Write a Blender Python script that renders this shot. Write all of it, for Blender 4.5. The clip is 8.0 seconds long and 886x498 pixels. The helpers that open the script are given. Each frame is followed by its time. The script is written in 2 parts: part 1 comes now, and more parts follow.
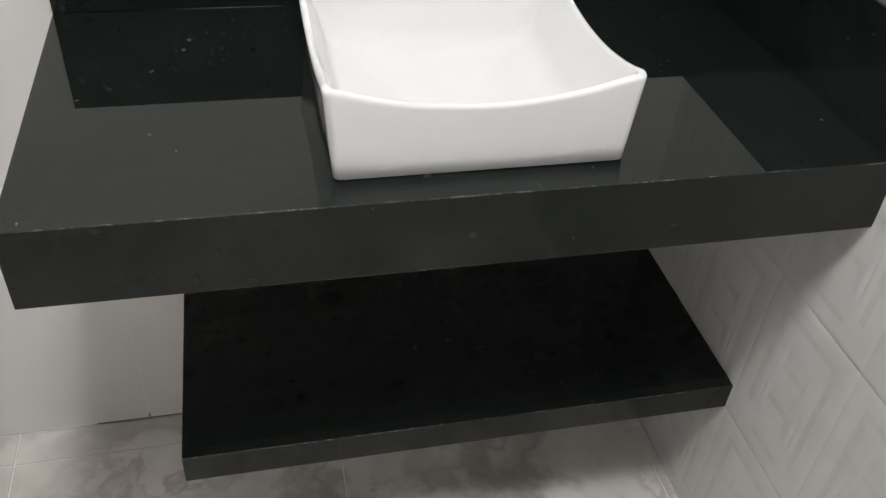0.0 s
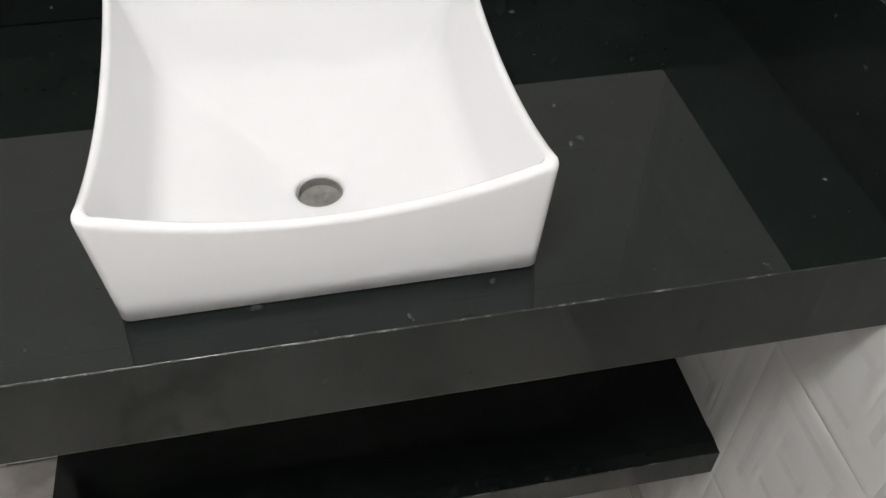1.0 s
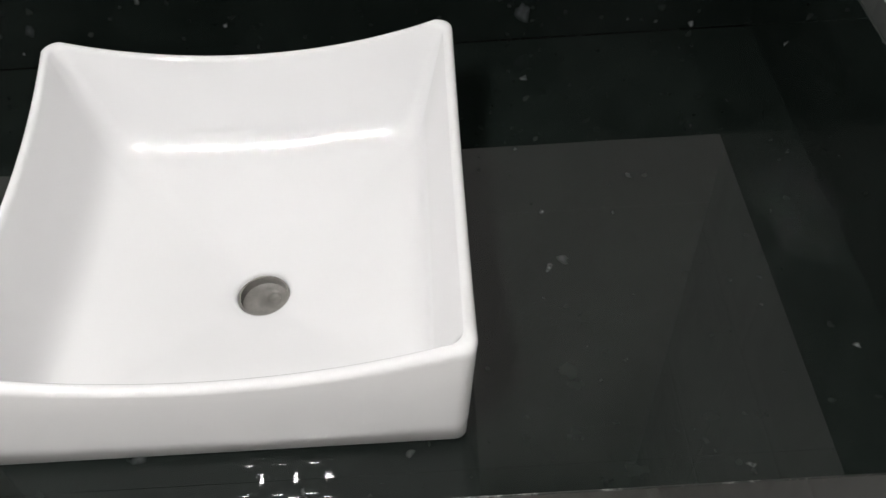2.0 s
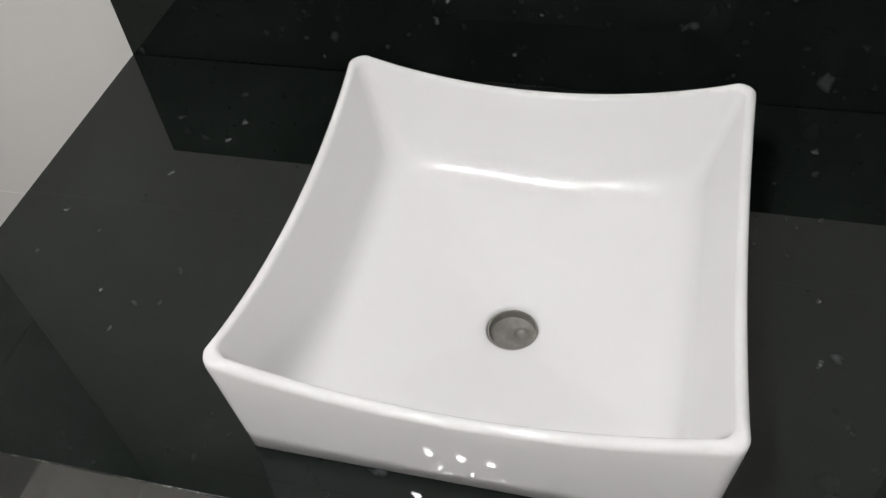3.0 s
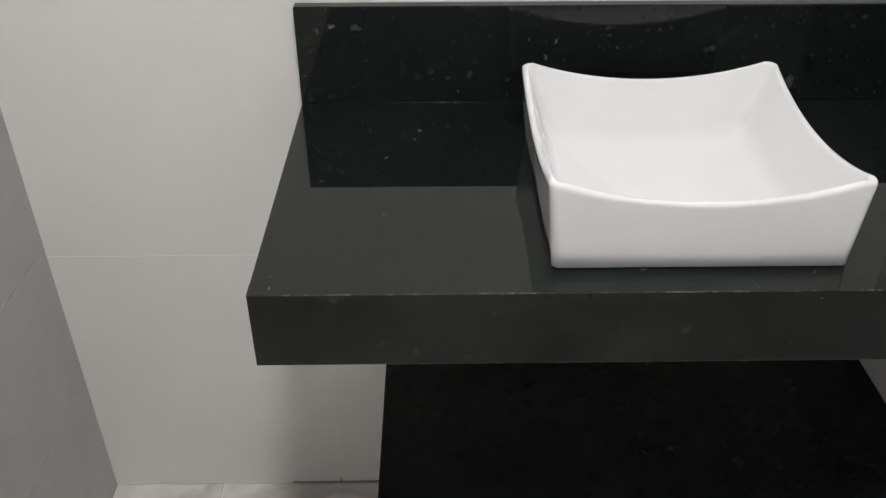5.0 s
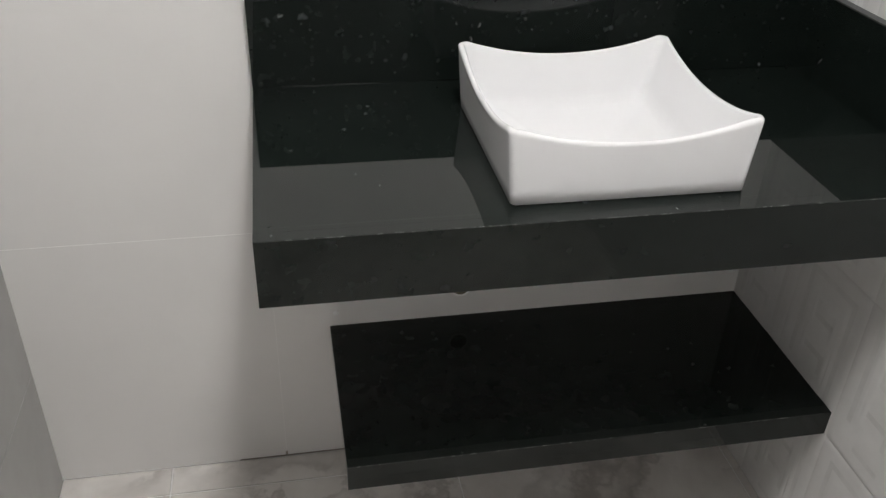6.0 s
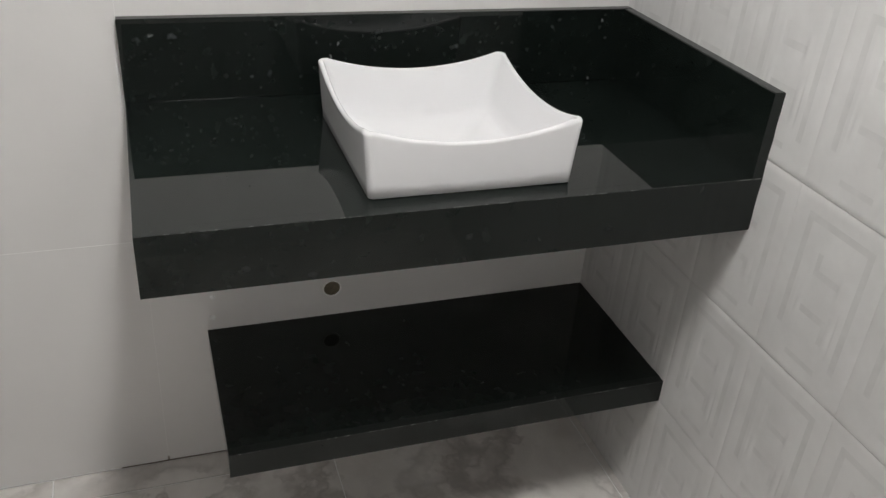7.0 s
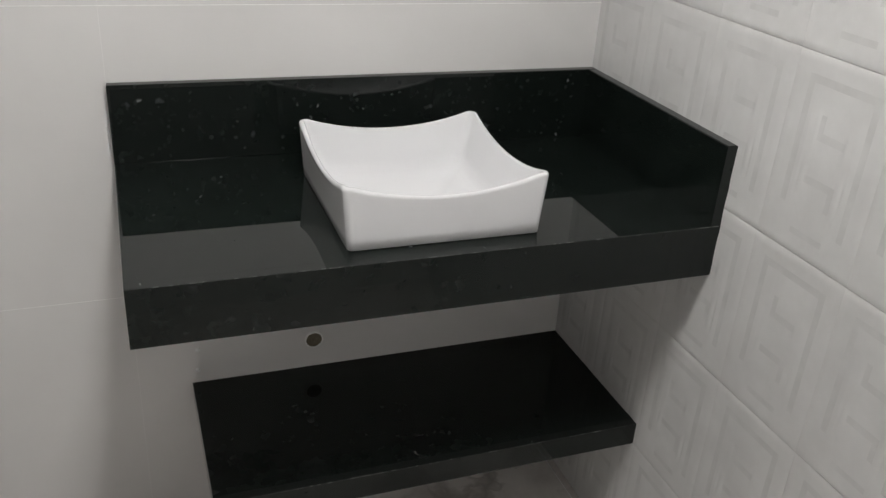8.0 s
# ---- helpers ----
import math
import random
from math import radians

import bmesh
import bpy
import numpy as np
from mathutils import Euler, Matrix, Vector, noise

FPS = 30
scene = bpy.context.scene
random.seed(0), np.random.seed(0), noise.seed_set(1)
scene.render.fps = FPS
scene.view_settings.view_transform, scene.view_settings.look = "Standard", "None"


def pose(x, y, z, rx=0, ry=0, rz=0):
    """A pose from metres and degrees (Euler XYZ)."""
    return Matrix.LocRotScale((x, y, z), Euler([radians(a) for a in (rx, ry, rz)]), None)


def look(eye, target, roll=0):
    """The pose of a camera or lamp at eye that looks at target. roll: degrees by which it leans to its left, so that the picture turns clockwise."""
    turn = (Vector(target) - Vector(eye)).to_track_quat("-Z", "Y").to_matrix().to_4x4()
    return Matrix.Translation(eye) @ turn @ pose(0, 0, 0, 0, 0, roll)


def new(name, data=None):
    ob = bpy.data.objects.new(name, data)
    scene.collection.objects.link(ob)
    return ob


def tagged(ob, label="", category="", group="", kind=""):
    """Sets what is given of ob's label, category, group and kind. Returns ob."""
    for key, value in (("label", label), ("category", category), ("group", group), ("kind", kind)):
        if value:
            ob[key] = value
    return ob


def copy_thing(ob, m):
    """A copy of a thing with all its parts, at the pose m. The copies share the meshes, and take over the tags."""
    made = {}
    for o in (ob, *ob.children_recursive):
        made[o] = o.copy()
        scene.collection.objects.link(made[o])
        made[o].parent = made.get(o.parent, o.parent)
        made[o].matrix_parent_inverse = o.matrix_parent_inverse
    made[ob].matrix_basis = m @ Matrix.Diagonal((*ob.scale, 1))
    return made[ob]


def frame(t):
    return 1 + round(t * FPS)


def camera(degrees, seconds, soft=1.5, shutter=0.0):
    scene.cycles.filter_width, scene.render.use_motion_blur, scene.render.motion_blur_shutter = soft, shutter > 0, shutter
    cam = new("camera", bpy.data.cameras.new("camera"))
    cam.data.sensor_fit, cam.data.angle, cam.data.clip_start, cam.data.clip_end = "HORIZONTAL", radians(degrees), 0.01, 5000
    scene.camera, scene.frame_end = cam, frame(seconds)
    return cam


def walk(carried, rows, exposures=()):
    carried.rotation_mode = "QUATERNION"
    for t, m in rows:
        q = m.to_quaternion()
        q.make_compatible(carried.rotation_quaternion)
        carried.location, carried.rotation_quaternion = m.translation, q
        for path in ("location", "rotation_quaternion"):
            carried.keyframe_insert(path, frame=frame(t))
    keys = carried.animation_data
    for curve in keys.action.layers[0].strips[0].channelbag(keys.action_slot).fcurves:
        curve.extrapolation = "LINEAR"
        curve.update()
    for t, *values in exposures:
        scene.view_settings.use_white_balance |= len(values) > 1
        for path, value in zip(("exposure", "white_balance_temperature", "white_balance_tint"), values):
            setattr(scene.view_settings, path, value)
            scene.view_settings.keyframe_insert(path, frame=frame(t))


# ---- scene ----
cam = camera(54.1, 8.0, soft=1.4)
PATH = [
    (0, (0.246, -1.183, 1.384), (0.653, 0.313, 0.12), 4.5),
    (0.5, (0.358, -1.016, 1.371), (0.681, 0.419, 0.015), 2.4),
    (1, (0.472, -0.886, 1.373), (0.77, 0.465, -0.072), 1.5),
    (1.2, (0.525, -0.846, 1.36), (0.783, 0.493, -0.103), 0.1),
    (2.3, (0.655, -0.696, 1.404), (0.488, 0.582, -0.125), -6.3),
    (2.5, (0.658, -0.69, 1.407), (0.428, 0.326, 0.192), -8.5),
    (3, (0.585, -0.699, 1.414), (0.229, 0.309, 0.223), -7.6),
    (3.5, (0.449, -0.749, 1.42), (0.12, 0.304, 0.261), -4.4),
    (4, (0.319, -0.843, 1.405), (0.126, 0.672, 0.114), -0.3),
    (4.5, (0.271, -0.989, 1.4), (0.233, 0.618, 0.21), 0.7),
    (4.7, (0.244, -1.089, 1.402), (0.209, 0.544, 0.249), 0.1),
    (5.8, (0.074, -1.355, 1.407), (0.365, 0.305, 0.329), 1.5),
    (6, (0.048, -1.373, 1.408), (0.385, 0.282, 0.337), 2.0),
    (6.5, (0.03, -1.443, 1.42), (0.507, 0.2, 0.384), 2.8),
    (7, (0.036, -1.524, 1.438), (0.647, 0.094, 0.434), 4.5),
    (7.5, (0.033, -1.565, 1.449), (0.725, 0.049, 0.492), 4.7),
    (8, (0.023, -1.59, 1.463), (0.685, 0.075, 0.575), 4.0),
]
EXPOSURES = [(0, 0.45), (0.5, 0.48), (1.0, 0.47), (1.2, 0.46), (2.5, 0.26), (3.0, 0.16), (3.5, 0.02), (4.0, 0.0), (4.5, 0.12), (6.0, 0.35), (7.0, 0.25), (8.0, 0.07)]
walk(cam, [(t, look(eye, target, roll)) for t, eye, target, roll in PATH], EXPOSURES)

# ---- world and lens mood ----
world = bpy.data.worlds.new("night")
scene.world = world
world.use_nodes = True
world.node_tree.nodes["Background"].inputs["Color"].default_value = (0.02, 0.02, 0.022, 1)
world.node_tree.nodes["Background"].inputs["Strength"].default_value = 0.1
LED_STRENGTH, LED_CORE_STRENGTH = 492.0, 2830.0

# ---- plan, metres ----
LEFT, RIGHT, BACK, FRONT, CEILING = -0.465, 0.979, 0.020, -1.900, 2.60
TOP, APRON, SPLASH, DEPTH = 0.860, 0.763, 1.007, -0.482
BX, BY = 0.4868, -0.2735


# ---- materials ----
def shader(name):
    m = bpy.data.materials.new(name)
    m.use_nodes = True
    return m, m.node_tree.nodes, m.node_tree.links, m.node_tree.nodes["Principled BSDF"]


def ramp(nodes, stops):
    r = nodes.new("ShaderNodeValToRGB")
    for i, (pos, c) in enumerate(stops):
        e = r.color_ramp.elements[i] if i < 2 else r.color_ramp.elements.new(pos)
        e.position, e.color = pos, (*c, 1) if len(c) == 3 else c
    return r


def coords(nodes, links, scale=1.0):
    """World-sized coordinates, so that shared pieces don't repeat."""
    g = nodes.new("ShaderNodeNewGeometry")
    mp = nodes.new("ShaderNodeMapping")
    mp.inputs["Scale"].default_value = (scale,) * 3
    links.new(g.outputs["Position"], mp.inputs["Vector"])
    return mp.outputs["Vector"]


def tex_noise(nodes, links, vec, scale, detail=4.0, rough=0.55, distort=0.0):
    n = nodes.new("ShaderNodeTexNoise")
    n.inputs["Scale"].default_value, n.inputs["Detail"].default_value = scale, detail
    n.inputs["Roughness"].default_value, n.inputs["Distortion"].default_value = rough, distort
    links.new(vec, n.inputs["Vector"])
    return n


def mix(nodes, links, fac, a, b, mode="MIX"):
    m = nodes.new("ShaderNodeMix")
    m.data_type, m.blend_type = "RGBA", mode
    for sock, v in ((m.inputs["Factor"], fac), (m.inputs["A"], a), (m.inputs["B"], b)):
        if isinstance(v, (int, float)):
            sock.default_value = v
        elif isinstance(v, tuple):
            sock.default_value = (*v, 1)
        else:
            links.new(v, sock)
    return m.outputs["Result"]


def bump(nodes, links, bsdf, height, strength, distance):
    b = nodes.new("ShaderNodeBump")
    b.inputs["Strength"].default_value, b.inputs["Distance"].default_value = strength, distance
    links.new(height, b.inputs["Height"])
    links.new(b.outputs["Normal"], bsdf.inputs["Normal"])


def granite(name="black_granite", dull=1.0, gloss=0.38, flake=1.0):
    """Polished black granite: near-black ground, greenish grey clouds, scattered pale flakes, faint smears on the polish."""
    m, n, l, p = shader(name)
    v = coords(n, l)
    cloud = tex_noise(n, l, v, 38, 5)
    base = ramp(n, [(0.35, (0.0060, 0.0084, 0.0074)), (0.75, (0.0102, 0.0138, 0.0122))])
    l.new(cloud.outputs["Fac"], base.inputs["Fac"])
    patch = ramp(n, [(0.30, (0.86, 0.86, 0.86)), (0.75, (1.18, 1.18, 1.18))])
    l.new(tex_noise(n, l, v, 11, 4, 0.6, 0.3).outputs["Fac"], patch.inputs["Fac"])
    col = mix(n, l, 1.0, base.outputs["Color"], patch.outputs["Color"], "MULTIPLY")
    for scale, r0, r1, pick, tint in ((55, 0.0, 0.22, 0.78, (0.050, 0.055, 0.052)), (120, 0.02, 0.30, 0.80, (0.040, 0.045, 0.042)), (34, 0.03, 0.12, 0.70, (0.19, 0.20, 0.20)), (21, 0.0, 0.15, 0.66, (0.070, 0.076, 0.080))):
        warp = tex_noise(n, l, v, scale * 2.2, 3)
        wv = n.new("ShaderNodeMix")
        wv.data_type = "RGBA"
        wv.blend_type = "LINEAR_LIGHT"
        wv.inputs["Factor"].default_value = 0.35 / scale
        l.new(v, wv.inputs["A"])
        l.new(warp.outputs["Color"], wv.inputs["B"])
        vo = n.new("ShaderNodeTexVoronoi")
        vo.inputs["Scale"].default_value = scale
        l.new(wv.outputs["Result"], vo.inputs["Vector"])
        near = ramp(n, [(r0, (1, 1, 1)), (r1, (0, 0, 0))])
        l.new(vo.outputs["Distance"], near.inputs["Fac"])
        some = ramp(n, [(pick, (0, 0, 0)), (min(pick + 0.15, 1.0), (1, 1, 1))])
        l.new(vo.outputs["Color"], some.inputs["Fac"])
        both = mix(n, l, 1.0, near.outputs["Color"], some.outputs["Color"], "MULTIPLY")
        col = mix(n, l, both, col, tuple(0.009 + flake * (c - 0.009) for c in tint))
    l.new(col, p.inputs["Base Color"])
    smear = tex_noise(n, l, v, 9, 5, 0.65, 0.6)
    rr = ramp(n, [(0.42, (0.004 * dull,) * 3), (0.78, (0.026 * dull,) * 3)])
    l.new(smear.outputs["Fac"], rr.inputs["Fac"])
    l.new(rr.outputs["Color"], p.inputs["Roughness"])
    p.inputs["Specular IOR Level"].default_value = gloss
    return m


def arris():
    """The hand-ground edge of the slab: duller, with pale chips."""
    m, n, l, p = shader("ground_granite_edge")
    v = coords(n, l)
    c = ramp(n, [(0.52, (0.008, 0.009, 0.0085)), (0.66, (0.16, 0.16, 0.155))])
    l.new(tex_noise(n, l, v, 70, 5, 0.75).outputs["Fac"], c.inputs["Fac"])
    l.new(c.outputs["Color"], p.inputs["Base Color"])
    p.inputs["Roughness"].default_value = 0.28
    bump(n, l, p, tex_noise(n, l, v, 400, 3).outputs["Fac"], 0.5, 0.001)
    return m


def glazed(name, light, dark, rough, cloud_scale, dirt, bumpy=0.02):
    m, n, l, p = shader(name)
    v = coords(n, l)
    cl = tex_noise(n, l, v, cloud_scale, 4, 0.6)
    base = ramp(n, [(0.30, dark), (0.70, light)])
    l.new(cl.outputs["Fac"], base.inputs["Fac"])
    d = tex_noise(n, l, v, 55, 6, 0.7)
    dr = ramp(n, [(0.60, (0, 0, 0)), (0.80, (dirt,) * 3)])
    l.new(d.outputs["Fac"], dr.inputs["Fac"])
    col = mix(n, l, dr.outputs["Color"], base.outputs["Color"], tuple(0.72 * c for c in dark))
    l.new(col, p.inputs["Base Color"])
    rr = ramp(n, [(0.3, (rough * 0.7,) * 3), (0.8, (rough * 1.6,) * 3)])
    l.new(tex_noise(n, l, v, 14, 5, 0.6).outputs["Fac"], rr.inputs["Fac"])
    l.new(rr.outputs["Color"], p.inputs["Roughness"])
    bump(n, l, p, tex_noise(n, l, v, 7, 2).outputs["Fac"], bumpy, 0.01)
    return m


def marble():
    m, n, l, p = shader("marble_look_tile")
    v = coords(n, l)
    cl = tex_noise(n, l, v, 5, 5, 0.6, 0.4)
    base = ramp(n, [(0.30, (0.64, 0.605, 0.575)), (0.66, (0.83, 0.80, 0.77))])
    l.new(cl.outputs["Fac"], base.inputs["Fac"])
    col = base.outputs["Color"]
    for scale, width, tint, amount in ((3.2, 0.045, (0.38, 0.35, 0.33), 0.8), (7.0, 0.032, (0.42, 0.39, 0.37), 0.7)):
        vn = tex_noise(n, l, v, scale, 5, 0.55, 0.15)
        vein = ramp(n, [(0.5 - 2.2 * width, (0, 0, 0)), (0.5, (1, 1, 1)), (0.5 + width, (0, 0, 0))])
        l.new(vn.outputs["Fac"], vein.inputs["Fac"])
        gate = ramp(n, [(0.44, (0, 0, 0)), (0.62, (amount,) * 3)])
        l.new(tex_noise(n, l, v, scale * 0.6, 2).outputs["Fac"], gate.inputs["Fac"])
        both = mix(n, l, 1.0, vein.outputs["Color"], gate.outputs["Color"], "MULTIPLY")
        col = mix(n, l, both, col, tint)
    l.new(col, p.inputs["Base Color"])
    rr = ramp(n, [(0.3, (0.035,) * 3), (0.8, (0.09,) * 3)])
    l.new(tex_noise(n, l, v, 16, 5).outputs["Fac"], rr.inputs["Fac"])
    l.new(rr.outputs["Color"], p.inputs["Roughness"])
    bump(n, l, p, cl.outputs["Fac"], 0.015, 0.01)
    return m


def plain(name, colour, rough, metal=0.0, vary=0.12, scale=40):
    m, n, l, p = shader(name)
    v = coords(n, l)
    r = ramp(n, [(0.3, tuple(c * (1 - vary) for c in colour)), (0.7, tuple(min(1, c * (1 + vary)) for c in colour))])
    l.new(tex_noise(n, l, v, scale, 5, 0.6).outputs["Fac"], r.inputs["Fac"])
    l.new(r.outputs["Color"], p.inputs["Base Color"])
    p.inputs["Roughness"].default_value, p.inputs["Metallic"].default_value = rough, metal
    return m


def emitter(name, colour, strength):
    m, n, l, p = shader(name)
    p.inputs["Base Color"].default_value = (0.8, 0.8, 0.8, 1)
    p.inputs["Emission Color"].default_value = (*colour, 1)
    p.inputs["Emission Strength"].default_value = strength
    return m


GRANITE = granite()
HAND_POLISHED = granite("hand_polished_granite", 9.0, 0.36, 0.25)
SHELF_GRANITE = granite("shelf_granite", 1.0, 0.20, 0.0)
ARRIS = arris()
WHITE_TILE = glazed("white_wall_tile", (0.80, 0.785, 0.775), (0.76, 0.745, 0.735), 0.022, 3.0, 0.05, 0.004)
RELIEF_TILE = glazed("relief_wall_tile", (0.69, 0.683, 0.676), (0.625, 0.618, 0.612), 0.10, 13.0, 0.10, 0.02)
# tone of the sunk faces, a little darker than RELIEF_TILE
GROOVE_TONE = glazed("darker_groove_tile", (0.645, 0.638, 0.632), (0.575, 0.569, 0.564), 0.12, 24.0, 0.15, 0.02)
CERAMIC = glazed("white_ceramic", (0.765, 0.762, 0.775), (0.745, 0.742, 0.755), 0.009, 5.0, 0.0, 0.006)
GREY_TILE = glazed("grey_wall_tile", (0.42, 0.415, 0.41), (0.37, 0.366, 0.36), 0.08, 6.0, 0.10, 0.01)
FLOOR_TILE = marble()
GROUT = plain("pale_grout", (0.90, 0.89, 0.88), 0.7, 0, 0.08, 90)
GREY_GROUT = plain("grey_grout", (0.62, 0.61, 0.60), 0.7, 0, 0.15, 40)
DIRTY_GROUT = plain("dirty_grout", (0.24, 0.21, 0.18), 0.9, 0, 0.4, 60)
CEILING_PAINT = plain("ceiling_paint", (0.74, 0.73, 0.72), 0.8, 0, 0.03, 6)
SEALANT = plain("dark_sealant", (0.0018, 0.002, 0.0018), 0.13, 0, 0.4, 200)
SEALANT.node_tree.nodes["Principled BSDF"].inputs["Specular IOR Level"].default_value = 0.06
# bright white for the domes that imitate light spots on the wall
SPOT_WHITE = glazed("white_light_spot", (0.92, 0.92, 0.92), (0.88, 0.88, 0.88), 0.05, 40.0, 0.0, 0.0)
PIPE_GREY = plain("grey_plastic", (0.20, 0.19, 0.178), 0.45, 0, 0.2, 90)
PIPE_DARK = plain("brown_pipe_inside", (0.13, 0.108, 0.072), 0.7, 0, 0.3, 120)
CHROME = plain("brushed_chrome", (0.62, 0.62, 0.63), 0.22, 1.0, 0.06, 60)
COLLAR = plain("dark_anodised_metal", (0.05, 0.05, 0.055), 0.4, 0.6, 0.1, 60)
LED = emitter("led_light", (1.0, 0.99, 0.96), LED_STRENGTH)
LED_CORE = emitter("led_core_light", (1.0, 0.99, 0.96), LED_CORE_STRENGTH)


# ---- mesh helpers ----
def part(name, bm, material, parent, label="", smooth=False):
    me = bpy.data.meshes.new(name)
    bmesh.ops.recalc_face_normals(bm, faces=bm.faces)
    bm.to_mesh(me)
    bm.free()
    me.materials.append(material)
    for f in me.polygons:
        f.use_smooth = smooth
    ob = new(name, me)
    ob.parent = parent
    if label:
        tagged(ob, label)
    return ob


def share(name, ob, place, parent):
    o = new(name, ob.data)
    o.parent, o.matrix_basis = parent, place
    return o


def box(x0, x1, y0, y1, z0, z1, bevel=0.0, segments=2):
    bm = bmesh.new()
    bmesh.ops.create_cube(bm, size=1, matrix=Matrix.LocRotScale(((x0 + x1) / 2, (y0 + y1) / 2, (z0 + z1) / 2), None, (abs(x1 - x0), abs(y1 - y0), abs(z1 - z0))))
    if bevel:
        bmesh.ops.bevel(bm, geom=bm.edges[:], offset=bevel, segments=segments, profile=0.5, affect="EDGES")
    return bm


def upstand(x0, x1, y0, y1, z0, z1, bevel):
    """A standing slab with only its upper edges eased, so that its foot meets the counter cleanly."""
    bm = box(x0, x1, y0, y1, z0, z1)
    top = [e for e in bm.edges if all(v.co.z > z1 - 1e-5 for v in e.verts)]
    bmesh.ops.bevel(bm, geom=top, offset=bevel, segments=2, profile=0.5, affect="EDGES")
    return bm


def tube(r0, r1, z0, z1, centre=(0, 0), n=48):
    """An open-ended pipe with wall thickness, upright."""
    bm = bmesh.new()
    rings = []
    for r, z in ((r1, z0), (r1, z1), (r0, z1), (r0, z0)):
        rings.append([bm.verts.new((centre[0] + r * math.cos(2 * math.pi * i / n), centre[1] + r * math.sin(2 * math.pi * i / n), z)) for i in range(n)])
    for a, b in zip(rings, rings[1:] + rings[:1]):
        for i in range(n):
            bm.faces.new((a[i], a[(i + 1) % n], b[(i + 1) % n], b[i]))
    return bm


def thing(name, place, label, category, group="", kind=""):
    e = new(name)
    e.location = place
    e.empty_display_size = 0.05
    return tagged(e, label, category, group, kind)


def setting(name, bm, material, label, category):
    return tagged(part(name, bm, material, None), label, category, kind="structure")


# ---- the room shell ----
T = 0.12
GAP = 0.0008
FLOOR_GAP = 0.0022
wall_back = setting("wall_north", box(LEFT - T, RIGHT + T, BACK + 0.0003, BACK + T, 0, CEILING), GROUT, "white tiled bathroom wall behind the black vanity", "wall")
wall_left = setting("wall_west", box(LEFT - T, LEFT - GAP, FRONT - T, BACK + GAP, 0, CEILING), GROUT, "flat grey-tiled bathroom side wall", "wall")
wall_right = setting("wall_east", box(RIGHT + GAP, RIGHT + T, FRONT - T, BACK + GAP, 0, CEILING), GREY_GROUT, "pale grey relief-tiled wall beside the vanity", "wall")
wall_front = setting("wall_south", box(LEFT - GAP, RIGHT + GAP, FRONT - T, FRONT, 0, CEILING), WHITE_TILE, "plain white glazed wall opposite the vanity", "wall")
floor = setting("floor", box(LEFT - T, RIGHT + T, FRONT - T, BACK + T, -0.15, -FLOOR_GAP), GROUT, "grey-veined marble-look tiled bathroom floor", "floor")
ceiling = setting("ceiling", box(LEFT - T, RIGHT + T, FRONT - T, BACK + T, CEILING, CEILING + 0.1), CEILING_PAINT, "plain grey painted bathroom ceiling", "ceiling")


# ---- the vanity counter of black granite ----
counter = thing("vanity_counter", (0, 0, TOP), "polished black granite wall-hung vanity counter with backsplash", "counter")
OFF = Matrix.Translation((0, 0, -TOP))


def counter_part(name, bm, label="", material=None):
    bmesh.ops.transform(bm, matrix=OFF, verts=bm.verts)
    return part(name, bm, material or GRANITE, counter, label)


def slab_with_hole(x0, x1, y0, y1, z0, z1, hx0, hx1, hy0, hy1):
    bm = bmesh.new()
    lv = []
    for z in (z0, z1):
        out = [bm.verts.new((x, y, z)) for x, y in ((x0, y0), (x1, y0), (x1, y1), (x0, y1))]
        inn = [bm.verts.new((x, y, z)) for x, y in ((hx0, hy0), (hx1, hy0), (hx1, hy1), (hx0, hy1))]
        lv.append((out, inn))
    (o0, i0), (o1, i1) = lv
    for k in range(4):
        j = (k + 1) % 4
        bm.faces.new((o1[k], o1[j], i1[j], i1[k]))
        bm.faces.new((o0[k], i0[k], i0[j], o0[j]))
        bm.faces.new((o0[k], o0[j], o1[j], o1[k]))
        bm.faces.new((i0[k], i1[k], i1[j], i0[j]))
    edge = [e for e in bm.edges if all(abs(v.co.z - z1) < 1e-6 and abs(v.co.x - x0) < 1e-6 for v in e.verts)]
    bmesh.ops.bevel(bm, geom=edge, offset=0.0012, segments=3, profile=0.5, affect="EDGES")
    return bm


def fascia(x0, x1, y0, y1, z0, z1):
    """A front strip whose upper and lower front edges are ground off by hand."""
    bm = box(x0, x1, y0, y1, z0, z1)
    edge = [e for e in bm.edges if all(abs(v.co.y - y0) < 1e-6 for v in e.verts) and abs(e.verts[0].co.z - e.verts[1].co.z) < 1e-6]
    bmesh.ops.bevel(bm, geom=edge, offset=0.0011, segments=2, profile=0.5, affect="EDGES", material=1)
    return bm


counter_part("top_slab", slab_with_hole(0, RIGHT - 0.001, DEPTH + 0.02, BACK, TOP - 0.02, TOP, BX - 0.155, BX + 0.155, BY - 0.155, BY + 0.155))
apron = counter_part("front_apron", fascia(0.0, RIGHT - 0.001, DEPTH, DEPTH + 0.0198, APRON, TOP), "", HAND_POLISHED)
apron.data.materials.append(ARRIS)
apron.data.materials.append(GRANITE)
for face in apron.data.polygons:
    if face.normal.z > 0.95:
        face.material_index = 2
counter_part("side_apron", box(0.0006, 0.02, DEPTH + 0.0205, BACK, APRON, TOP - 0.0203, 0.0012), "", HAND_POLISHED)
counter_part("backsplash", upstand(0.0, RIGHT - 0.001, 0.0, BACK, TOP + 0.0004, SPLASH, 0.0018))
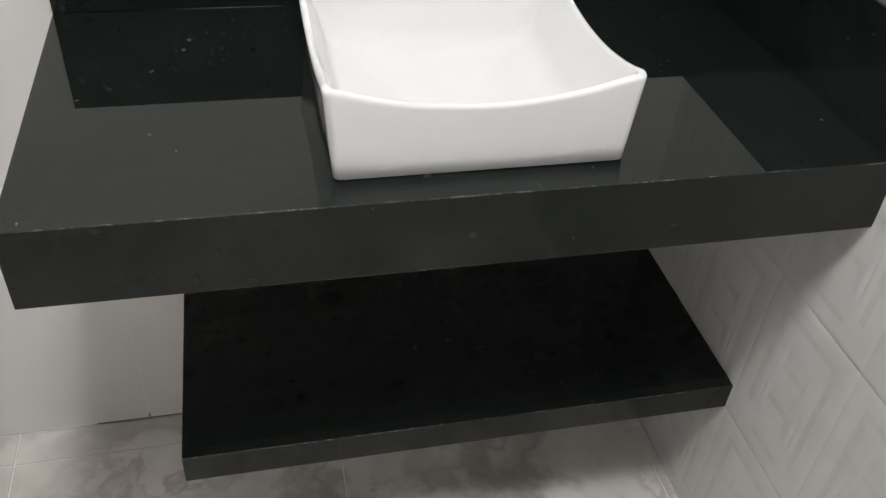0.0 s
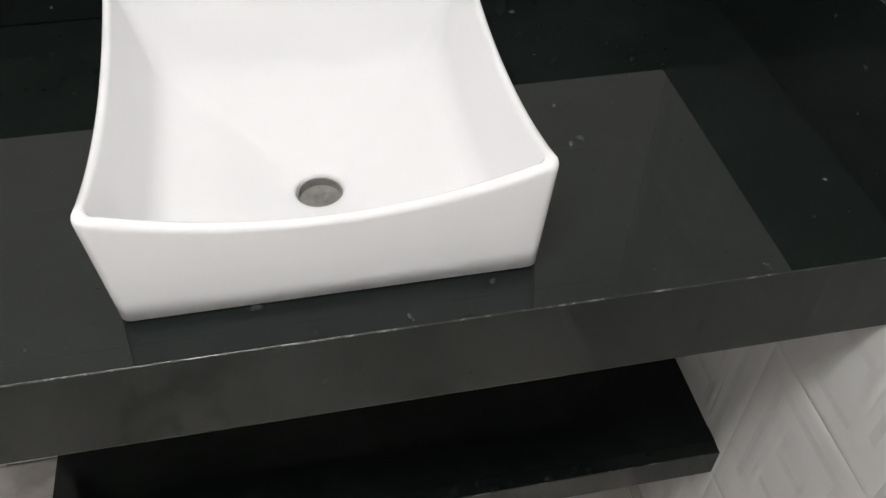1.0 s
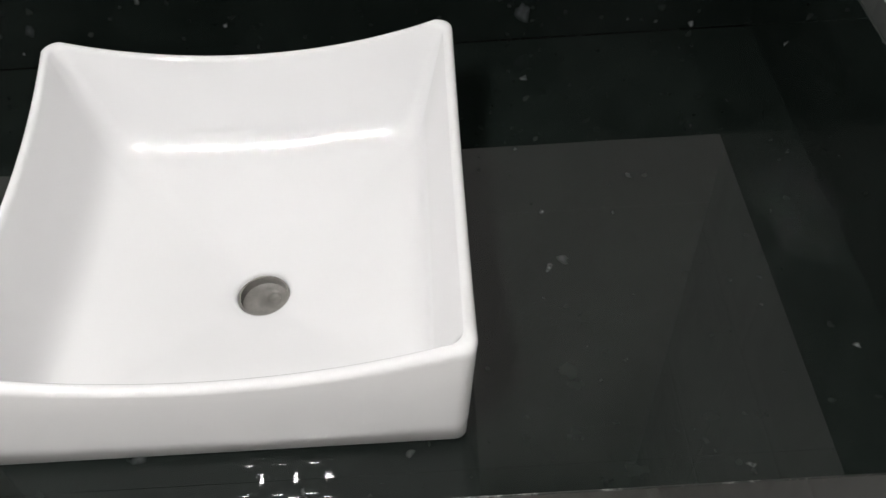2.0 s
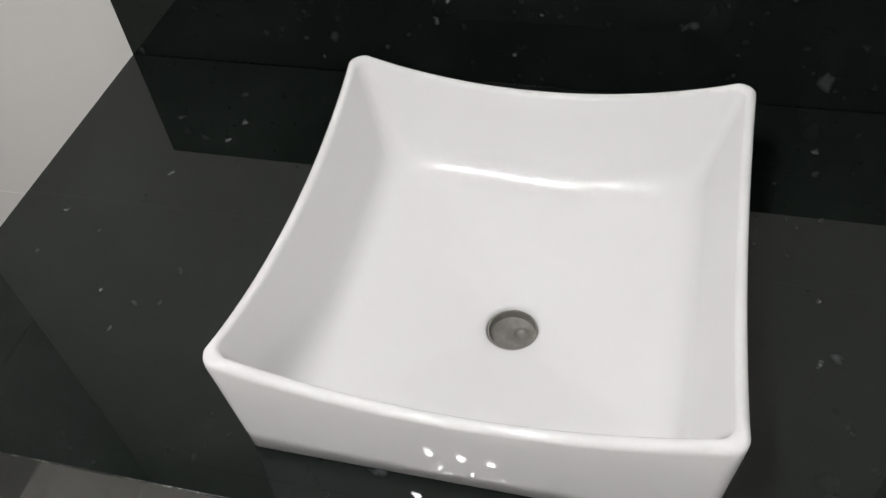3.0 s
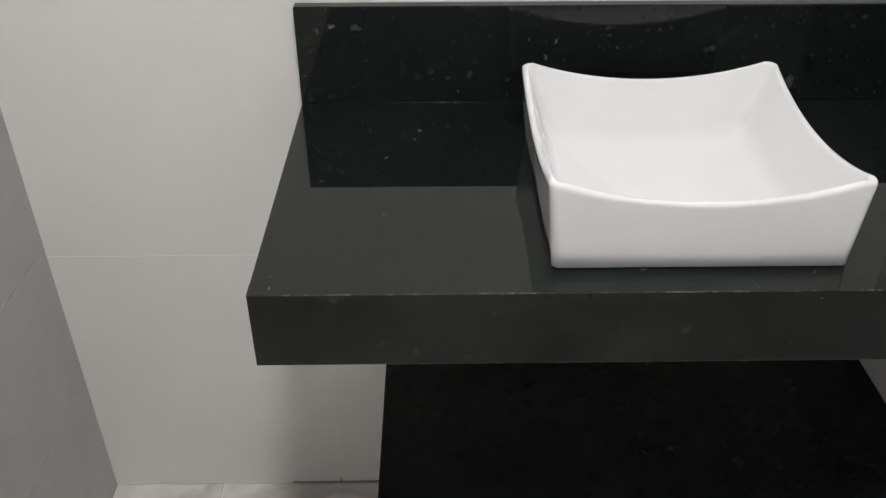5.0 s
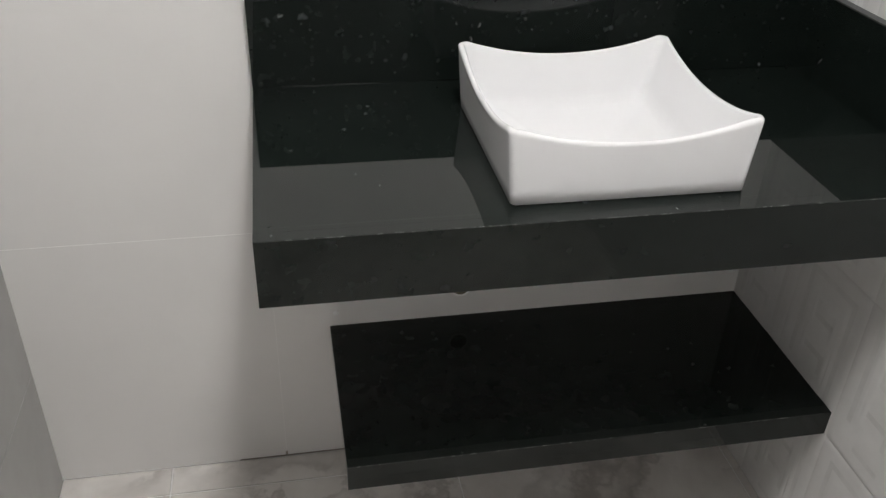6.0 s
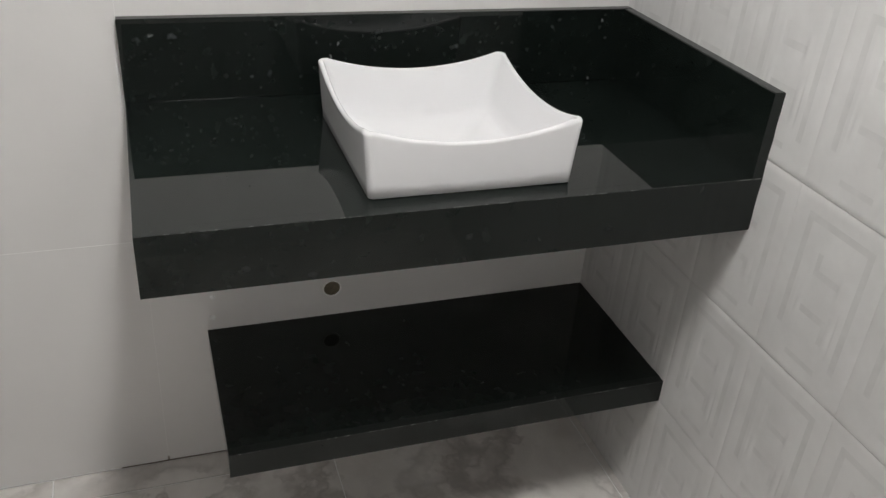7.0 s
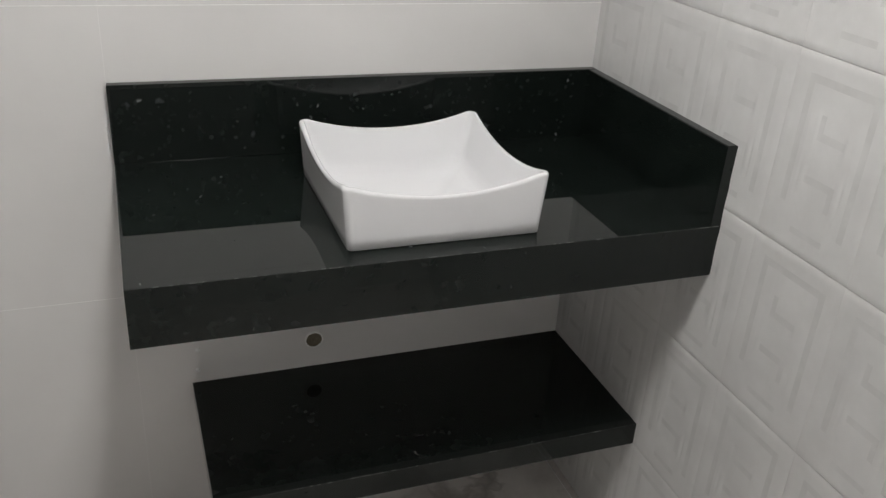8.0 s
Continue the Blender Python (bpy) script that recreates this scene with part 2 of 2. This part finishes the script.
counter_part("side_splash", upstand(RIGHT - 0.021, RIGHT - 0.001, DEPTH + 0.0006, -0.0004, TOP + 0.0004, SPLASH, 0.0018))


def bead(length, r=0.0014, n=8):
    """A concave run of sealant in a right-angled corner, along x; the corner at the origin, y and z away from it."""
    bm = bmesh.new()
    prof = [(0.0, 0.0)] + [(-r + r * math.sin(a), r - r * math.cos(a)) for a in [math.pi / 2 * i / n for i in range(n + 1)]]
    rings = []
    steps = 60
    for s in range(steps + 1):
        x = length * s / steps
        k = 1 + 0.18 * noise.noise((x * 31, 2.1, 0.3))
        rings.append([bm.verts.new((x, y * k, z * k)) for y, z in prof])
    for a, b in zip(rings, rings[1:]):
        for i in range(len(prof)):
            j = (i + 1) % len(prof)
            bm.faces.new((a[i], a[j], b[j], b[i]))
    for r_ in (rings[0], rings[-1]):
        bm.faces.new(r_)
    return bm


b = bead(RIGHT - 0.022)
bmesh.ops.transform(b, matrix=Matrix.Translation((0.0005, 0.0, TOP)), verts=b.verts)
counter_part("sealant_bead", b, "dark glossy sealant along the backsplash joint", SEALANT)

# ---- the granite shelf below ----
SX, SY, SZ0, SZ1 = 0.107, -0.364, 0.292, 0.344
shelf = thing("wall_shelf", (SX, BACK, SZ0), "thick polished black granite shelf under the vanity counter", "shelf")
OFF_S = Matrix.Translation((-SX, -BACK, -SZ0))
for nm, bm in (
    ("top_slab", box(SX, RIGHT - 0.001, SY + 0.02, BACK, SZ1 - 0.02, SZ1)),
    ("front_edge", fascia(SX, RIGHT - 0.001, SY, SY + 0.0198, SZ0, SZ1)),
    ("side_edge", box(SX + 0.0005, SX + 0.02, SY + 0.0205, BACK, SZ0, SZ1 - 0.0203, 0.001)),
):
    bmesh.ops.transform(bm, matrix=OFF_S, verts=bm.verts)
    part(nm, bm, SHELF_GRANITE if nm == "top_slab" else HAND_POLISHED, shelf).data.materials.append(ARRIS)

# ---- the basin ----
basin = thing("vessel_basin", (BX, BY, TOP), "square white glazed ceramic basin with upswept corners, set on granite", "sink")
SIDE_N, CORNER_N = 28, 7


def ring_xy(a, b, r):
    """A rounded rectangle of half sizes a, b, always with the same number of points, and how far along its side each lies."""
    out = []
    for q in range(4):
        th = q * math.pi / 2
        ax = (a, b) if q % 2 == 0 else (b, a)
        # side facing +x in the quarter's own frame
        for i in range(SIDE_N):
            u = -1 + 2 * i / SIDE_N
            px, py = ax[0], u * (ax[1] - r)
            out.append((px * math.cos(th) - py * math.sin(th), px * math.sin(th) + py * math.cos(th), abs(u)))
        for i in range(CORNER_N):
            al = math.pi / 2 * i / CORNER_N
            px, py = ax[0] - r + r * math.cos(al), ax[1] - r + r * math.sin(al)
            out.append((px * math.cos(th) - py * math.sin(th), px * math.sin(th) + py * math.cos(th), 1.0))
    return out


def rim_height(u):
    return 0.0816 + 0.0240 * (0.95 * u**2 + 0.05 * u**4)


def basin_body():
    bm = bmesh.new()
    rings = []

    def ring(a, b, r, height, blend=0.0, radius=0.0):
        vs = []
        for x, y, u in ring_xy(a, b, r):
            if blend:
                d = math.hypot(x, y)
                x, y = x + blend * (x / d * radius - x), y + blend * (y / d * radius - y)
            vs.append(bm.verts.new((x, y, height(u) if callable(height) else height)))
        rings.append(vs)

    # outside, from below the counter up to the rim
    ring(0.020, 0.020, 0.004, -0.062)
    ring(0.135, 0.135, 0.012, -0.062)
    ring(0.150, 0.150, 0.012, -0.054)
    ring(0.153, 0.153, 0.010, 0.0004)
    ring(0.1600, 0.1640, 0.008, 0.0006)
    ring(0.1620, 0.1668, 0.009, 0.0026)
    for k in (0.2, 0.4, 0.6, 0.8, 0.93):
        ring(0.1622 + 0.0085 * k, 0.1669 + 0.0001 * k, 0.010, lambda u, k=k: 0.003 + (rim_height(u) - 0.003) * k)
    # rounded rim
    for dx, dz in ((0.0, -0.0038), (-0.0008, -0.0016), (-0.0024, -0.0003), (-0.0042, 0.0), (-0.0062, -0.0004), (-0.0078, -0.0018), (-0.0086, -0.0040)):
        ring(0.1708 + dx, 0.1669 + dx, 0.012, lambda u, dz=dz: rim_height(u) + dz)
    # inside walls lean in to a rounded foot that rises towards the corners
    def crease(u):
        return 0.0125 + 0.0095 * u**2

    for k in (0.1, 0.35, 0.6, 0.8):
        ring(0.1618 - 0.0228 * k, 0.1580 - 0.0190 * k, 0.012 + 0.006 * k, lambda u, k=k: (rim_height(u) - 0.005) * (1 - k) + crease(u) * k)
    for a, z, up in ((0.1411, 0.0182, 0.0112), (0.1373, 0.0114, 0.0098), (0.1322, 0.0060, 0.0088), (0.1257, 0.0021, 0.0074)):
        ring(a, a, 0.019, lambda u, z=z, up=up: z + up * u**2)
    # shallow bowl down to the drain
    for a, z, up, bl in ((0.116, -0.0004, 0.0058, 0.04), (0.098, -0.0072, 0.0025, 0.14), (0.078, -0.0152, 0.0008, 0.32), (0.058, -0.0238, 0.0, 0.6), (0.042, -0.0305, 0.0, 0.85), (0.032, -0.0346, 0.0, 1.0)):
        ring(a, a, 0.026 * a / 0.131, lambda u, z=z, up=up: z + up * u**2, bl, a)
    for rad, z in ((0.0255, -0.0374), (0.0230, -0.0392), (0.0218, -0.0415), (0.0215, -0.0530)):
        ring(0.03, 0.03, 0.006, z, 1.0, rad)
    for p, q in zip(rings, rings[1:]):
        for i in range(len(p)):
            j = (i + 1) % len(p)
            bm.faces.new((p[i], p[j], q[j], q[i]))
    # close the underside round the outlet
    p, q = rings[-1], rings[0]
    for i in range(len(p)):
        j = (i + 1) % len(p)
        bm.faces.new((p[i], p[j], q[j], q[i]))
    return bm


part("bowl", basin_body(), CERAMIC, basin, "glossy white ceramic bowl", smooth=True)
part("drain_pipe", tube(0.0198, 0.0212, -0.130, -0.0425), PIPE_GREY, basin, "grey plastic drain outlet", smooth=False)


def drain_cup(n=40):
    """The shallow funnel inside the outlet, its low point set off to one side."""
    bm = bmesh.new()
    rings = []
    for r, z, k in ((0.0199, -0.0510, 0.0), (0.0185, -0.0520, 0.0), (0.0120, -0.0528, 0.5), (0.0060, -0.0534, 1.0), (0.0052, -0.0550, 1.0), (0.0046, -0.0562, 1.0)):
        rings.append([bm.verts.new((0.0058 * k + r * math.cos(2 * math.pi * i / n), 0.0062 * k + r * math.sin(2 * math.pi * i / n), z)) for i in range(n)])
    for a, b in zip(rings, rings[1:]):
        for i in range(n):
            bm.faces.new((a[i], a[(i + 1) % n], b[(i + 1) % n], b[i]))
    bm.faces.new(rings[-1])
    return bm


part("drain_cup", drain_cup(), PIPE_GREY, basin, "dull grey plastic drain funnel", smooth=True)

# ---- waste pipe outlet in the wall ----
outlet = thing("wall_pipe_outlet", (0.371, BACK, 0.413), "open round waste pipe outlet in the white wall", "pipe")
turn = Matrix.Rotation(math.pi / 2, 4, "X")
bm = tube(0.0175, 0.0205, -0.0015, 0.0035)
bmesh.ops.transform(bm, matrix=turn, verts=bm.verts)
part("rim", bm, GROUT, outlet, "rough pale mortar rim")
bm = bmesh.new()
bmesh.ops.create_circle(bm, cap_ends=True, radius=0.0178, segments=40, matrix=Matrix.Translation((0, 0, 0.0012)))
bmesh.ops.transform(bm, matrix=turn, verts=bm.verts)
part("plug", bm, PIPE_DARK, outlet, "dark brown inside of the pipe")

# ---- two added white domes standing in for spots of light above the shelf ----
stud = thing("wall_light_spot", (0.122, BACK, 0.425), "small white dome standing in for a spot of light on the wall", "stud", "studs above the shelf")
bm = bmesh.new()
bmesh.ops.create_uvsphere(bm, u_segments=20, v_segments=12, radius=0.0046, matrix=Matrix.Diagonal((1, 0.6, 1, 1)))
part("spot_dome", bm, SPOT_WHITE, stud, smooth=True)
bm = tube(0.0044, 0.0056, -0.0005, 0.0012, n=24)
bmesh.ops.transform(bm, matrix=turn, verts=bm.verts)
part("spot_ring", bm, SPOT_WHITE, stud)
copy_thing(stud, Matrix.Translation((0.120, BACK, 0.375)))

# ---- crystal ceiling lamp above the vanity, seen in the polish of the granite ----
LX, LY, LZ = 0.240, -0.940, 2.200
lamp = thing("ceiling_lamp", (LX, LY, LZ), "square chrome ceiling lamp with rows of small bright lights", "lamp")
part("ceiling_plate", box(-0.09, 0.09, -0.12, 0.12, CEILING - LZ - 0.03, CEILING - LZ, 0.004), CHROME, lamp)
for sx in (-0.07, 0.07):
    part("rod", box(sx - 0.004, sx + 0.004, -0.004, 0.004, 0.016, CEILING - LZ - 0.03, 0.001), CHROME, lamp)
part("light_panel", box(-0.135, 0.135, -0.235, 0.255, 0.006, 0.016, 0.003), CHROME, lamp)


def crystal(kind):
    """A cut piece of the lamp, its face down: a small square bead, a bar, or a wedge."""
    outline = {
        "bead": ((-0.006, -0.007), (0.006, -0.007), (0.006, 0.007), (-0.006, 0.007)),
        "bar": ((-0.013, -0.0035), (0.013, -0.0045), (0.013, 0.0045), (-0.013, 0.0035)),
        "wedge": ((-0.012, -0.009), (0.012, -0.004), (0.009, 0.007), (-0.004, 0.003)),
    }[kind]
    bm = bmesh.new()
    low = [bm.verts.new((x * 0.8, y * 0.8, -0.004)) for x, y in outline]
    mid = [bm.verts.new((x, y, -0.001)) for x, y in outline]
    top = [bm.verts.new((x, y, 0.006)) for x, y in outline]
    bm.faces.new(low[::-1])
    bm.faces.new(top)
    for a, b in ((low, mid), (mid, top)):
        for i in range(4):
            bm.faces.new((a[i], a[(i + 1) % 4], b[(i + 1) % 4], b[i]))
    return bm


def collar_ring():
    bm = bmesh.new()
    loops = []
    for hx, hy, z in ((0.0166, 0.0121, 0.006), (0.0166, 0.0121, -0.0070), (0.0154, 0.0109, -0.0070), (0.0154, 0.0109, 0.006)):
        loops.append([bm.verts.new((sx * hx, sy * hy, z)) for sx, sy in ((-1, -1), (1, -1), (1, 1), (-1, 1))])
    for a, b in zip(loops, loops[1:]):
        for i in range(4):
            bm.faces.new((a[i], a[(i + 1) % 4], b[(i + 1) % 4], b[i]))
    return bm


made = {}
for row in range(9):
    for c in range(3):
        x = -0.060 + 0.08 * c - (0.0 if row % 2 else 0.04)
        y = -0.1905 + 0.0505 * row
        inner = -0.07 < x < 0.0
        kind = "bead" if inner and 2 < row < 7 else "bar" if abs(x) < 0.09 and row % 4 else "wedge"
        place = Matrix.Translation((x, y, 0.0)) @ Matrix.Rotation(math.pi / 2 if kind == "bar" and row in (1, 7) else math.pi if kind == "wedge" and x > 0 else 0.0, 4, "Z")
        if kind not in made:
            made[kind] = part(kind + "_light", crystal(kind), LED_CORE if kind == "bead" else LED, lamp, "small bright light")
            made[kind].matrix_basis = place
        else:
            share(kind + "_light", made[kind], place, lamp)
        if "collar" not in made:
            made["collar"] = part("light_collar", collar_ring(), COLLAR, lamp, "dark collar round the light")
            made["collar"].matrix_basis = place
        else:
            share("light_collar", made["collar"], place, lamp)
# thin chrome arms crossing between the lights
for y in (-0.101, 0.0, 0.101):
    for s_ in (-1, 1):
        arm = part("cross_arm", box(-0.062, 0.062, -0.0015, 0.0015, -0.003, 0.004, 0.0008), CHROME, lamp)
        arm.matrix_basis = Matrix.Translation((-0.02, y, 0.0)) @ Matrix.Rotation(s_ * math.atan2(0.0505, 0.04), 4, "Z")

# ---- tiles of the back wall ----
J = 0.0015


def tile_box(w, h, t, bevel=0.0012):
    """A tile in the x-z plane, its face towards -y, its back at y = 0; cut edges eased by one facet."""
    bm = bmesh.new()
    f = [bm.verts.new((x, -t, z)) for x, z in ((bevel, bevel), (w - bevel, bevel), (w - bevel, h - bevel), (bevel, h - bevel))]
    s = [bm.verts.new((x, -t + bevel * 0.7, z)) for x, z in ((0, 0), (w, 0), (w, h), (0, h))]
    k = [bm.verts.new((x, 0, z)) for x, z in ((0, 0), (w, 0), (w, h), (0, h))]
    bm.faces.new(f)
    bm.faces.new(k[::-1])
    for i in range(4):
        j = (i + 1) % 4
        bm.faces.new((f[i], s[i], s[j], f[j]))
        bm.faces.new((s[i], k[i], k[j], s[j]))
    return bm


rows = [(0.0, 0.571), (0.571, 1.141), (1.141, 1.711), (1.711, CEILING)]
for z0, z1 in rows:
    for x0, x1 in ((LEFT + J / 6, -J / 6), (J / 6, RIGHT - J / 6)):
        lift = 0.003 if z0 == 0 else 0.0
        o = part("tile", tile_box(x1 - x0, z1 - z0 - J - lift, GAP - 0.0005, 0.0002), WHITE_TILE, wall_back)
        o.location = (x0, BACK + GAP - 0.0005, z0 + J / 2 + lift)
part("wall_foot_joint", box(-0.10, 0.40, BACK - 0.0004, BACK + 0.003, 0.0, 0.0030), DIRTY_GROUT, wall_back, "dark open joint at the floor")
part("chipped_joint", box(-0.0022, 0.0022, BACK - 0.0006, BACK + 0.002, 0.003, 0.014), DIRTY_GROUT, wall_back, "chipped dirty joint")

# ---- relief tiles of the side walls: a broken rectangular key pattern ----
TW, TH = 0.200, 0.3005


def relief_tile():
    """Pressed grooves: a broken frame and an angular key inside it, with sloping flanks."""
    t, depth, slope = 0.0021, 0.0010, 0.016
    w, h = TW - 0.0002, TH - 0.0007
    grooves = [
        (0.022, 0.050, 0.062, 0.278), (0.050, 0.178, 0.250, 0.278), (0.150, 0.178, 0.044, 0.250),
        (0.058, 0.142, 0.020, 0.046), (0.064, 0.090, 0.172, 0.226), (0.090, 0.136, 0.172, 0.200),
        (0.060, 0.138, 0.104, 0.132), (0.112, 0.138, 0.074, 0.104),
    ]

    def low(x, z):
        for x0, x1, z0, z1 in grooves:
            if x0 < x < x1 and z0 < z < z1:
                return True
        return False

    def lines(values, end):
        inner = sorted({round(v + d, 5) for v in values for d in (-slope / 2, slope / 2)})
        keep = [0.0, 0.0012]
        for v in inner:
            if v - keep[-1] > 0.0016:
                keep.append(v)
        return keep + [end - 0.0012, end]

    xs_ = lines([g[0] for g in grooves] + [g[1] for g in grooves], w)
    zs_ = lines([g[2] for g in grooves] + [g[3] for g in grooves], h)
    bm = bmesh.new()
    grid = []
    for x in xs_:
        col = []
        for z in zs_:
            rim = 0.0005 if min(z, h - z) < 0.0006 else (0.0003 if min(x, w - x) < 0.0006 else 0.0)
            # a point is sunk when all of its near neighbourhood lies in a groove
            e = slope / 2 - 0.0002
            sunk = all(low(x + a, z + b) for a in (-e, e) for b in (-e, e))
            col.append(bm.verts.new((x, -t + (depth if sunk else 0.0) + rim, z)))
        grid.append(col)
    for i in range(len(xs_) - 1):
        for k in range(len(zs_) - 1):
            f = bm.faces.new((grid[i][k], grid[i + 1][k], grid[i + 1][k + 1], grid[i][k + 1]))
            # faces at groove depth take the slightly darker second material
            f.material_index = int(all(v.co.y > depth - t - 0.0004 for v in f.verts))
    return bm


proto = None
heights = [(-0.008 + TH * k) for k in range(9)]
for c in range(10):
    for z in heights:
        # the right wall faces -x
        place = Matrix.Translation((RIGHT + GAP - 0.0005, -0.17 + TW - TW * c, z)) @ Matrix.Rotation(-math.pi / 2, 4, "Z")
        if proto is None:
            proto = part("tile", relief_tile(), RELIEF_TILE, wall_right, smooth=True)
            proto.data.materials.append(GROOVE_TONE)
            proto.matrix_basis = place
        else:
            share("tile", proto, place, wall_right)

# ---- flat grey tiles of the left wall ----
flat = None
for c in range(4):
    for z in heights:
        place = Matrix.Translation((LEFT - GAP + 0.0005, FRONT + 0.52 * c - 0.14, z)) @ Matrix.Rotation(math.pi / 2, 4, "Z")
        if flat is None:
            flat = part("tile", tile_box(0.52 - J, TH - J, 0.0012, 0.0007), GREY_TILE, wall_left)
            flat.matrix_basis = place
        else:
            share("tile", flat, place, wall_left)

# ---- floor tiles ----
FT = 0.600


def floor_tile(w, d):
    bm = tile_box(w, d, FLOOR_GAP - 0.0005, 0.001)
    bmesh.ops.transform(bm, matrix=Matrix(((1, 0, 0, 0), (0, 0, 1, 0), (0, -1, 0, 0), (0, 0, 0, 1))), verts=bm.verts)
    return bm


xs = [LEFT, -0.241, -0.241 + FT, -0.241 + 2 * FT, RIGHT]
ys = [BACK, -0.055, -0.055 - FT, -0.055 - 2 * FT, -0.055 - 3 * FT, FRONT]
for x0, x1 in zip(xs, xs[1:]):
    for y1, y0 in zip(ys, ys[1:]):
        o = part("tile", floor_tile(x1 - x0 - 0.003, y1 - y0 - 0.003), FLOOR_TILE, floor)
        o.location = (x0 + 0.0015, y0 + 0.0015, -FLOOR_GAP + 0.0005)
